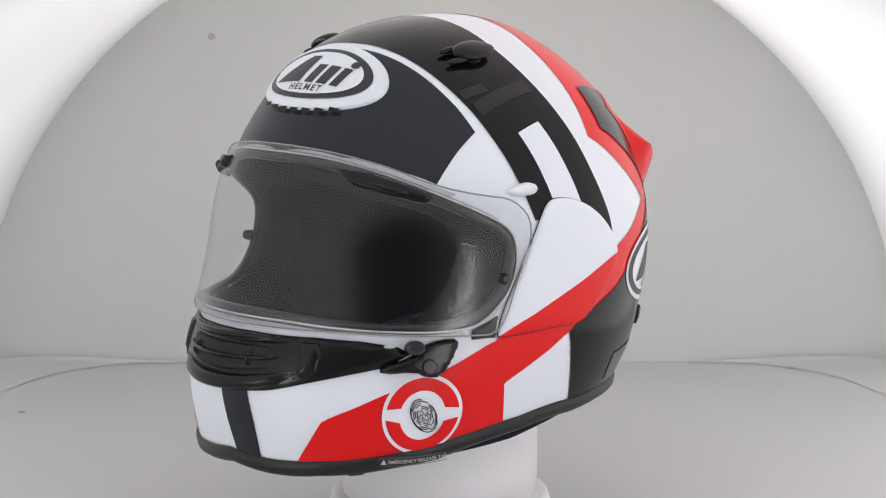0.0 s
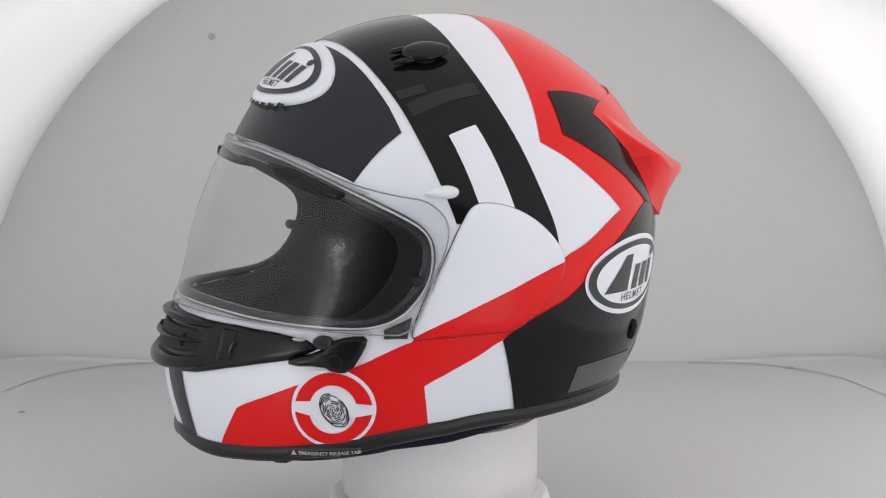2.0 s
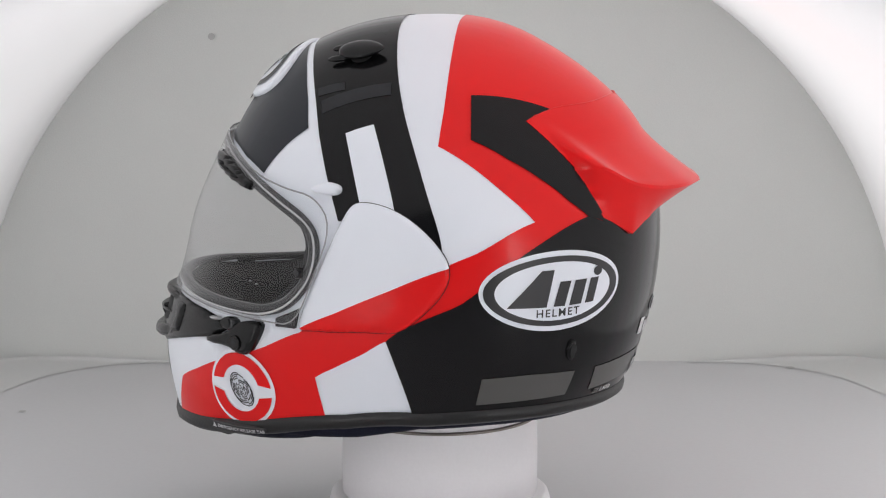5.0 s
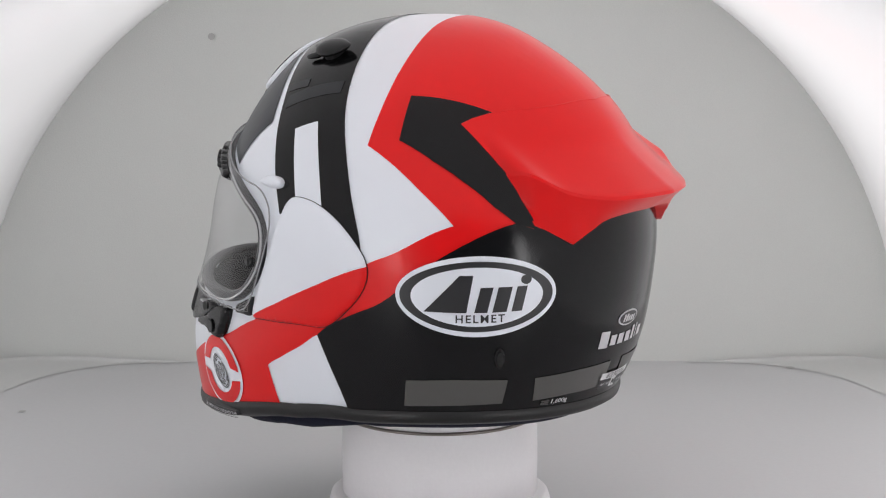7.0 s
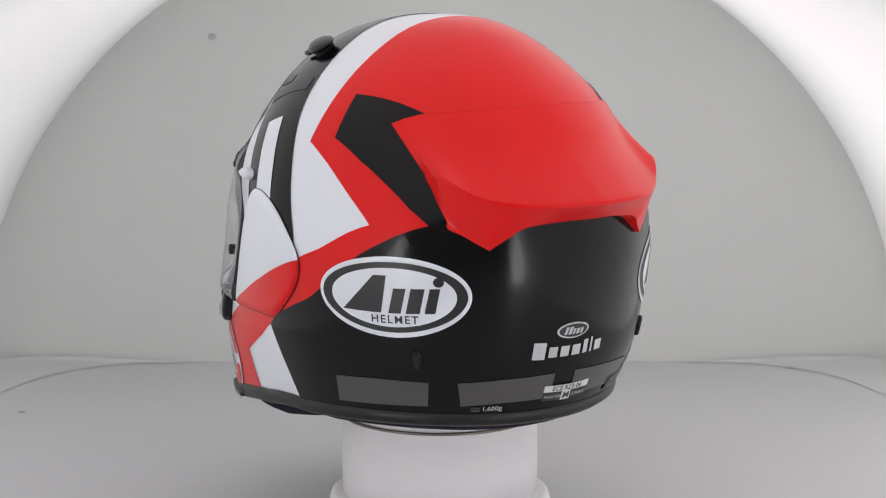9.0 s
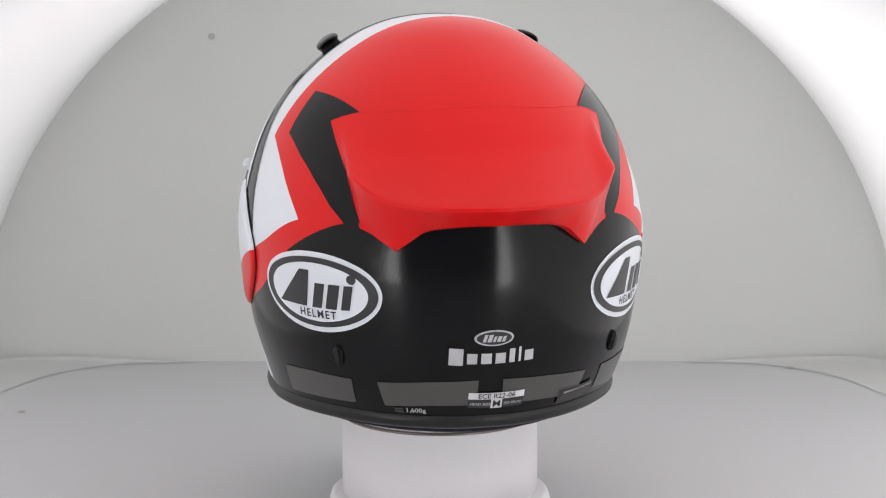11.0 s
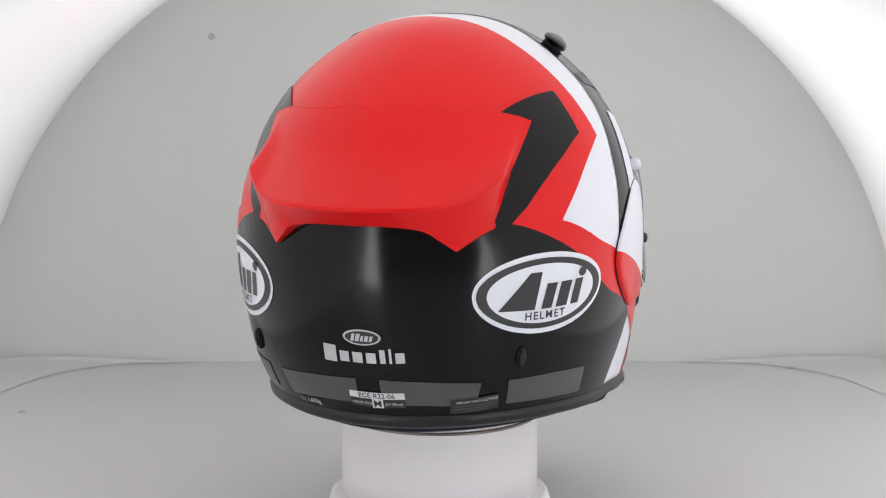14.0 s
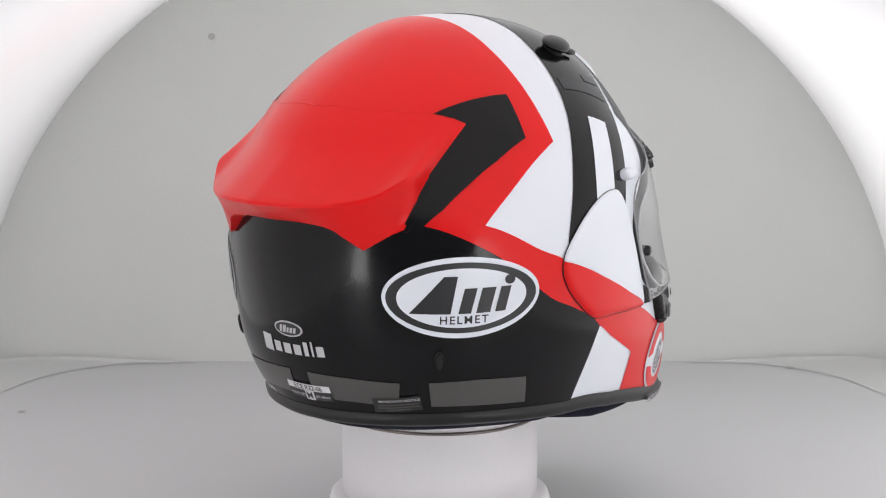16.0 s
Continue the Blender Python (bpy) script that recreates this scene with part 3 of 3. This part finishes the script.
def lettering(name, text, size, centre, chart, lift, mat, parent, label="", spacing=1.0):
    """Words in the built-in font, bent onto the shell."""
    cu = bpy.data.curves.new(name, "FONT")
    cu.body, cu.size, cu.align_x, cu.align_y, cu.resolution_u = text, size, "CENTER", "CENTER", 3
    cu.offset = size * 0.014
    cu.space_character = spacing
    ob = bpy.data.objects.new(name, cu)
    scene.collection.objects.link(ob)
    me = bpy.data.meshes.new_from_object(ob.evaluated_get(bpy.context.evaluated_depsgraph_get()))
    bpy.data.objects.remove(ob)
    flat = bmesh.new()
    flat.from_mesh(me)
    bmesh.ops.remove_doubles(flat, verts=flat.verts[:], dist=size * 1e-4)
    bmesh.ops.triangulate(flat, faces=flat.faces[:])
    flat.to_mesh(me)
    flat.free()
    uv = np.array([(v.co.x + centre[0], v.co.y + centre[1]) for v in me.vertices])
    p = on_shell(chart(uv), lift)
    out = mesh_from(name, p, [tuple(f.vertices) for f in me.polygons], mat)
    return piece(name, out, parent, label)


def oval_badge(bearing, elevation, rx, ry, lift, parent, white=WHITE, lean=0.0, plate=True, words=True):
    """White oval with a black ring and plain slanted black shapes."""
    chart = badge_chart(bearing, elevation, lean)
    st = max(rx / 12, .002)
    if plate:
        plate_ob = part("badge", bend(cut_sheet([ellipse(0, 0, rx, ry)], st), chart, lift), white, parent, "white oval badge with black ring")
    else:
        plate_ob = parent
    part("badge_ring", bend(cut_sheet([ellipse(0, 0, rx * .945, ry * .87)], st), chart, lift + .0003), PRINT_BLACK, plate_ob, "black oval ring")
    part("badge_field", bend(cut_sheet([ellipse(0, 0, rx * .80, ry * .73)], st), chart, lift + .0006), white, plate_ob, "white oval field")
    shapes = [[(-.64, -.38), (-.14, -.38), (-.06, .54), (-.22, .54)], block(-.05, -.38, .10, .24, .12), block(.16, -.38, .33, .24, .12),
              block(.39, -.38, .52, .24, .12), ellipse(.575, .40, .068, .12, 24)]
    for k in shapes:
        part("badge_shape", bend(cut_sheet([[(u * rx, v * ry) for u, v in k]], st), chart, lift + .0009), PRINT_BLACK, plate_ob)
    if words:
        lettering("badge_word", "HELMET", rx * .138, (.02 * rx, -.545 * ry), chart, lift + .0009, PRINT_BLACK, plate_ob, spacing=1.25)
    return plate_ob


for side in (1, -1):
    oval_badge(132.6 * side, -10.4, .0495, .0243, .0012, helmet)


def front_badge():
    chart = badge_chart(0, 45.0)
    rx, ry = .0548, .0264
    plate = raised("front_badge", ellipse(0, 0, rx, ry, 96), WHITE, helmet, "raised white oval front badge with notched lower edge", chart, .0030, .003, .003)
    oval_badge(0, 45.0, rx * .85, ry * .86, .0032, plate, plate=False)
    for u in np.linspace(-.030, .030, 7):
        v = -ry * math.sqrt(1 - (u / rx) ** 2) + .0008
        loop = block(u - .0034, v - .0030, u + .0034, v - .0003)
        part("notch", bend(cut_sheet([loop], .002), chart, .0026), DEEP, plate, "dark air slot in the badge's lower edge")


front_badge()


def round_emblem():
    for side in (1, -1):
        chart = badge_chart(41.3 * side, -32.7, -3.0 * side)
        r = .0250
        disc = part("emblem", bend(cut_sheet([ellipse(0, 0, r, r * .98)], .003), chart, .0010), WHITE, helmet, "white round emblem with red arcs and a fingerprint")
        for a0, a1 in ((11, 169), (191, 349)):
            arc = ellipse(0, 0, r * .91, r * .89, 30, a0 - 3, a1 + 3) + ellipse(0, 0, r * .56, r * .60, 30, a1 - 6, a0 + 6)
            part("red_arc", bend(cut_sheet([arc], .003), chart, .0014), RED, disc, "red arc")
        ridges = random.Random(5)
        for k in range(9):
            rx, ry = .00096 * (k + 1), .00126 * (k + 1)
            if k > 6:
                rx = .0070
            for q in range(5):
                a0 = q * 72 + ridges.uniform(0, 30) + k * 23
                a1 = a0 + ridges.uniform(36, 62)
                w = .00033
                arc = ellipse(.0006, -.0008, rx + w, ry + w, 8, a0, a1) + ellipse(.0006, -.0008, rx - w, ry - w, 8, a1, a0)
                lean = radians(34 * side)
                arc = [(u * math.cos(lean) - v * math.sin(lean), u * math.sin(lean) + v * math.cos(lean)) for u, v in arc]
                part("print_ridge", bend(cut_sheet([arc], .004), chart, .0014), PRINT_BLACK, disc)


round_emblem()


def rear_prints():
    flat = lambda a0, a1, e0, e1, d0=0, d1=0: [(a0, e0), (a1, e1), (a1 + d1, e1 - 7.0), (a0 + d0, e0 - 7.0)]
    for side in (1, -1):
        for loop in ([(112.8, -33.0), (127, -31.9), (141.5, -31.6), (141.0, -38.4), (126, -39.2), (111.6, -40.0)],
                     [(149.3, -31.4), (163, -30.4), (176.7, -30.0), (176.4, -36.6), (163, -37.0), (150.4, -38.0)]):
            loop = [(a * side, e) for a, e in loop]
            part("reflective_patch", bend(cut_sheet([loop[::side]], 2.5), ring_chart, .0012), REFLEX, helmet, "dark grey reflective strip")
        c = badge_chart(138.6 * side, -26.0)
        hole = raised("exhaust_port", ellipse(0, 0, .0034, .0066, 28), BLACK, helmet, "black oval exhaust port", c, .0030, .0012, .0012)
        part("opening", bend(cut_sheet([ellipse(0, 0, .0019, .0046, 24)], .0015), c, .0034), DEEP, hole)
    c = badge_chart(180, -19.3)
    small = part("small_badge", bend(cut_sheet([ellipse(0, 0, .0118, .0050, 40)], .002), c, .0012), SILVER_PRINT, helmet, "small silver oval print")
    part("badge_field", bend(cut_sheet([ellipse(0, 0, .0104, .0040, 40)], .002), c, .0015), PRINT_BLACK, small)
    for u0, u1 in ((-.0070, -.0050), (-.0042, -.0018), (-.0010, .0006), (.0014, .0036), (.0044, .0062)):
        part("badge_shape", bend(cut_sheet([block(u0, -.0022, u1, .0024 if u0 < -.004 else .0012, .3)], .002), c, .0018), SILVER_PRINT, small)
    c = badge_chart(180, -24.0)
    x = -.0262
    for w, h, drop in ((.0086, .0098, .0012), (.0060, .0068, 0), (.0062, .0068, 0), (.0060, .0068, 0), (.0034, .0090, 0), (.0015, .0096, 0), (.0056, .0068, 0)):
        part("print_block", bend(cut_sheet([block(x, -.0046 - drop, x + w, -.0046 + h)], .002), c, .0012), SILVER_PRINT, helmet, "silver print block")
        x += w + .0023
    c = badge_chart(-178.0, -35.6)
    tag = part("size_label", bend(cut_sheet([block(-.0168, -.0052, .0168, .0012)], .003), c, .0016), PRINT_BLACK, helmet, "black size label")
    part("white_strip", bend(cut_sheet([block(-.0170, .0012, .0170, .0058)], .003), c, .0018), STICKER_WHITE, tag, "white approval strip")
    lettering("approval_word", "ECE R22-06", .0046, (0, .0035), c, .0021, PRINT_BLACK, tag)
    part("white_square", bend(cut_sheet([block(-.0032, -.0052, .0036, .0012)], .003), c, .0019), STICKER_WHITE, tag, "white square")
    lettering("size_word", "M", .0066, (.0002, -.0020), c, .0022, PRINT_BLACK, tag)
    lettering("size_word", "HEAD SIZE", .0026, (-.0095, -.0021), c, .0021, SILVER_PRINT, tag)
    lettering("size_word", "(57-58cm)", .0026, (.0100, -.0021), c, .0021, SILVER_PRINT, tag)
    c = badge_chart(158.0, -38.6)
    lettering("weight_word", "1,600g", .0046, (.0030, 0), c, .0016, SILVER_PRINT, helmet)
    for v in (.0010, -.0004, -.0016):
        part("print_bar", bend(cut_sheet([block(-.0095, v - .0004, -.0042, v + .0004)], .003), c, .0016), REFLEX, helmet)
    c = badge_chart(-150.5, -37.2, 6)
    note = part("notice_label", bend(cut_sheet([block(-.0150, -.0060, .0140, .0048)], .003), c, .0016), PRINT_BLACK, helmet, "black notice label")
    lettering("notice_word", "IMPORTANT NOTICE", .0026, (.0010, .0024), c, .0020, SILVER_PRINT, note)
    for v, w in ((-.0004, .0125), (-.0024, .0125), (-.0042, .0070)):
        part("print_bar", bend(cut_sheet([block(-w, v - .0005, w, v + .0005)], .003), c, .0020), REFLEX, note)


rear_prints()


def release_tabs():
    for side in (1, -1):
        c = badge_chart(38.4 * side, -39.9, 0)
        tab = raised("release_label", rounded(block(-.0215, -.0030, .0215, .0030), 1), PRINT_BLACK, helmet, "black label with grey border and white words", c, .0042, .0008, .003)
        for loop in (block(-.0208, .0023, .0208, .0027), block(-.0208, -.0027, .0208, -.0023)):
            part("label_border", bend(cut_sheet([loop], .003), c, .0046), REFLEX, tab)
        lettering("label_words", "EMERGENCY RELEASE TAB", .0030, (.0028, 0), c, .0047, SILVER_PRINT, tab)
        part("warning_triangle", bend(cut_sheet([[(-.0195, -.0015), (-.0160, -.0015), (-.01775, .0016)]], .002), c, .0047), SILVER_PRINT, tab)


release_tabs()


def chin_vent():
    half = [(0, -14.0), (6.2, -14.2), (19.7, -15.4), (28.8, -16.8), (36, -18.6), (39, -20.4), (34, -22.0), (26, -22.1), (19, -22.4), (12, -23.0), (0, -23.2)]
    vent = raised("chin_vent", both_ring(half), MATT_BLACK, helmet, "black moulded chin air vent with a slotted mouth", ring_chart, .0026, 1.2, 1.5)
    lip = lambda h: rounded(both_ring(h), 1)
    raised("upper_lip", lip([(0, -14.4), (10, -14.7), (17.5, -15.6), (18.6, -16.6), (10, -16.0), (0, -15.8)]), MATT_BLACK, vent, "", ring_chart, lambda a, e: .0100 * max(.28, 1 - (a / 17) ** 2), .9, 1.0)
    raised("lower_lip", lip([(0, -20.6), (10, -20.6), (18.4, -19.8), (18.0, -21.2), (14, -22.4), (0, -23.0)]), MATT_BLACK, vent, "", ring_chart, lambda a, e: .0096 * max(.28, 1 - (a / 17) ** 2), .9, 1.0)
    raised("mouth", lip([(0, -16.0), (15.5, -16.6), (16.2, -18.6), (13, -19.9), (0, -20.2)]), DEEP, vent, "dark mouth of the vent", ring_chart, lambda a, e: .0050 * max(.28, 1 - (a / 17) ** 2), .3, 1.5)
    raised("slat", lip([(0, -17.9), (13.5, -18.0), (13.5, -18.6), (0, -18.6)]), MATT_BLACK, vent, "", ring_chart, lambda a, e: .0088 * max(.28, 1 - (a / 17) ** 2), .3, 1.0)
    for side in (1, -1):
        k = [(16.0, -15.6), (20.5, -16.4), (21.5, -18.5), (20.5, -21.2), (16.0, -21.8), (17.2, -18.6)]
        raised("vent_cheek", [(a * side, e) for a, e in k][::side], MATT_BLACK, vent, "", ring_chart, .0044, .9, 1.0)
        k = [(6.8, -17.2), (7.8, -17.2), (7.8, -19.6), (6.8, -19.6)]
        raised("post", [(a * side, e) for a, e in k][::side], MATT_BLACK, vent, "", ring_chart, .0066, .3, 1.0)


def both_ring(half):
    return half + [(-a, e) for a, e in reversed(half) if abs(a) > 0.01]


chin_vent()


def fittings():
    for side in (1, -1):
        f = lambda l: [(a * side, e) for a, e in l][::side]
        latch = raised("visor_latch", f(rounded([(50.0, -19.0), (45.6, -18.6), (40.8, -19.4), (39.2, -21.1), (32.6, -21.7), (32.6, -23.0), (39.9, -23.9), (42.0, -25.4), (45.8, -26.0), (49.2, -21.8)], 1)),
                       MATT_BLACK, helmet, "black moulded visor latch lever", ring_chart, .0060, .8, 1.0)
        c = badge_chart(42.6 * side, -23.2)
        part("pivot", bend(cut_sheet([ellipse(0, 0, .0042, .0042, 28)], .002), c, .0070), DEEP, latch)
        part("pivot_cap", bend(cut_sheet([ellipse(0, 0, .0036, .0036, 28)], .002), c, .0073), MATT_BLACK, latch)
        c = badge_chart(39.8 * side, -19.4)
        tab = raised("visor_tab", ellipse(0, 0, .0060, .0042, 28), SMOKY_DARK, screen, "small clear lifting tab", c, .0066, .001, .002)
        part("tab_hole", bend(cut_sheet([ellipse(0, .0004, .0038, .0026, 24)], .002), c, .0078), DEEP, tab)
        c = badge_chart(34.5 * side, -18.4)
        raised("screw", ellipse(0, 0, .0036, .0012, 20), SILVER_PRINT, screen, "small bright metal clip", c, .0062, .0008, .002)
        raised("cover_plate", f([(53.6, -18.0), (58.0, -16.6), (60.6, -15.6), (59.4, -20.4), (53.6, -20.0)]), SMOKY_DARK, helmet, "dark grey corner plate", ring_chart, .0046, .4, 1.0)
        raised("pivot_wing", f(rounded([(63.2, 16.0), (66.5, 17.6), (69.5, 18.4), (72.6, 17.8), (73.4, 16.2), (71.6, 14.8), (66.5, 15.0)], 2)), WHITE, helmet, "white wing-shaped visor pivot cover", ring_chart, .0062, 1.4, .7)
        c = badge_chart(61.8 * side, -6.2)
        pin = raised("visor_pin", ellipse(0, 0, .0034, .0034, 24), MATT_BLACK, screen, "black visor pin", c, .0075, .0008, .0015, base=.001)
        part("pin_head", bend(cut_sheet([ellipse(0, 0, .0018, .0018, 16)], .0015), c, .0082), GREY_SEAL, pin)
        brow = raised("brow_vent", f([(20.0, 20.4), (28.7, 19.8), (37, 17.6), (44.0, 15.2), (42.4, 13.2), (33.5, 14.8), (24.0, 17.0)]), MATT_BLACK, screen,
                      "black sliding brow vent on the visor", ring_chart, .0078, .5, .8, base=.002)
        raised("shutter", f([(26.0, 18.6), (38.5, 15.8), (38.0, 14.9), (26.6, 17.4)]), DEEP, brow, "", ring_chart, .0094, .2, .8, base=.004)


fittings()


def crown_knobs():
    """Duck-bill vents: a flat oval cap on a short neck, with two prongs forward."""
    for side in (1, -1):
        p = on_shell(crown_chart([(16.0, 28.9 * side)]))[0]
        n = on_shell(crown_chart([(16.0, 28.9 * side)]), .01)[0] - p
        n = Vector(n).normalized()
        fwd = Vector((1, 0, 0)) - n * n.x
        fwd = (fwd.normalized() + Vector((0, -.12 * side, 0))).normalized()
        lat = n.cross(fwd).normalized()
        m = Matrix((fwd, lat, n)).transposed().to_4x4()
        m.translation = Vector(p)
        bm = bmesh.new()
        bmesh.ops.create_uvsphere(bm, u_segments=32, v_segments=16, radius=1)
        for v in bm.verts:
            x, y, z = v.co
            taper = 1 - .35 * max(0, -x) ** 2
            v.co = m @ Vector((.0148 * x - .001, .0080 * y * taper, .0046 + .0050 * z * (.75 + .25 * x) + .0006 * x))
        me_cap = part("crown_vent", bm, MATT_BLACK, helmet, "black duck-bill crown air vent")
        bm = bmesh.new()
        bmesh.ops.create_cone(bm, segments=24, radius1=.0075, radius2=.0055, depth=.007, cap_ends=True, matrix=m @ Matrix.Translation((0, 0, .002)))
        part("vent_neck", bm, DEEP, me_cap)
        for y in (-.0050, .0050):
            bm = bmesh.new()
            bmesh.ops.create_uvsphere(bm, u_segments=14, v_segments=8, radius=1)
            for v in bm.verts:
                v.co = m @ Vector((.0078 * v.co.x + .0125, .0022 * v.co.y + y, .0020 * v.co.z + .0036))
            part("prong", bm, MATT_BLACK, me_cap)


crown_knobs()


def stains():
    """Small grey marks on the tent's back wall."""
    for place, turn, r in (((-.198, WALL_Y - .0006, .289), 90, .0030), ((.308, .455, .0006), 0, .0042), ((-.335, .30, .0006), 0, .003)):
        bm = bmesh.new()
        bmesh.ops.create_circle(bm, cap_ends=True, segments=20, radius=r, matrix=Matrix.Translation(place) @ Matrix.Rotation(radians(turn), 4, "X"))
        tagged(part("stain", bm, DUST, None, smooth=False), "small faint grey stain on the tent cloth", "stain", kind="structure")


stains()


def motions():
    # the turntable leans a little to one side
    rows = [(0, 224.42), (2, 202.24), (4, 180.13), (6.5, 152.56), (9, 125.04), (11.5, 97.54), (14, 70.03), (16, 48.0)]
    lean = pose(0, 0, .182) @ pose(0, 0, 0, 0, -.389, 0) @ pose(0, 0, -.182)
    walk(helmet, [(t, lean @ pose(0, 0, 0, 0, 0, a) @ pose(0, -.0007, 0)) for t, a in rows])
    walk(pedestal, [(t, pose(0, 0, 0, 0, 0, a)) for t, a in rows])


motions()
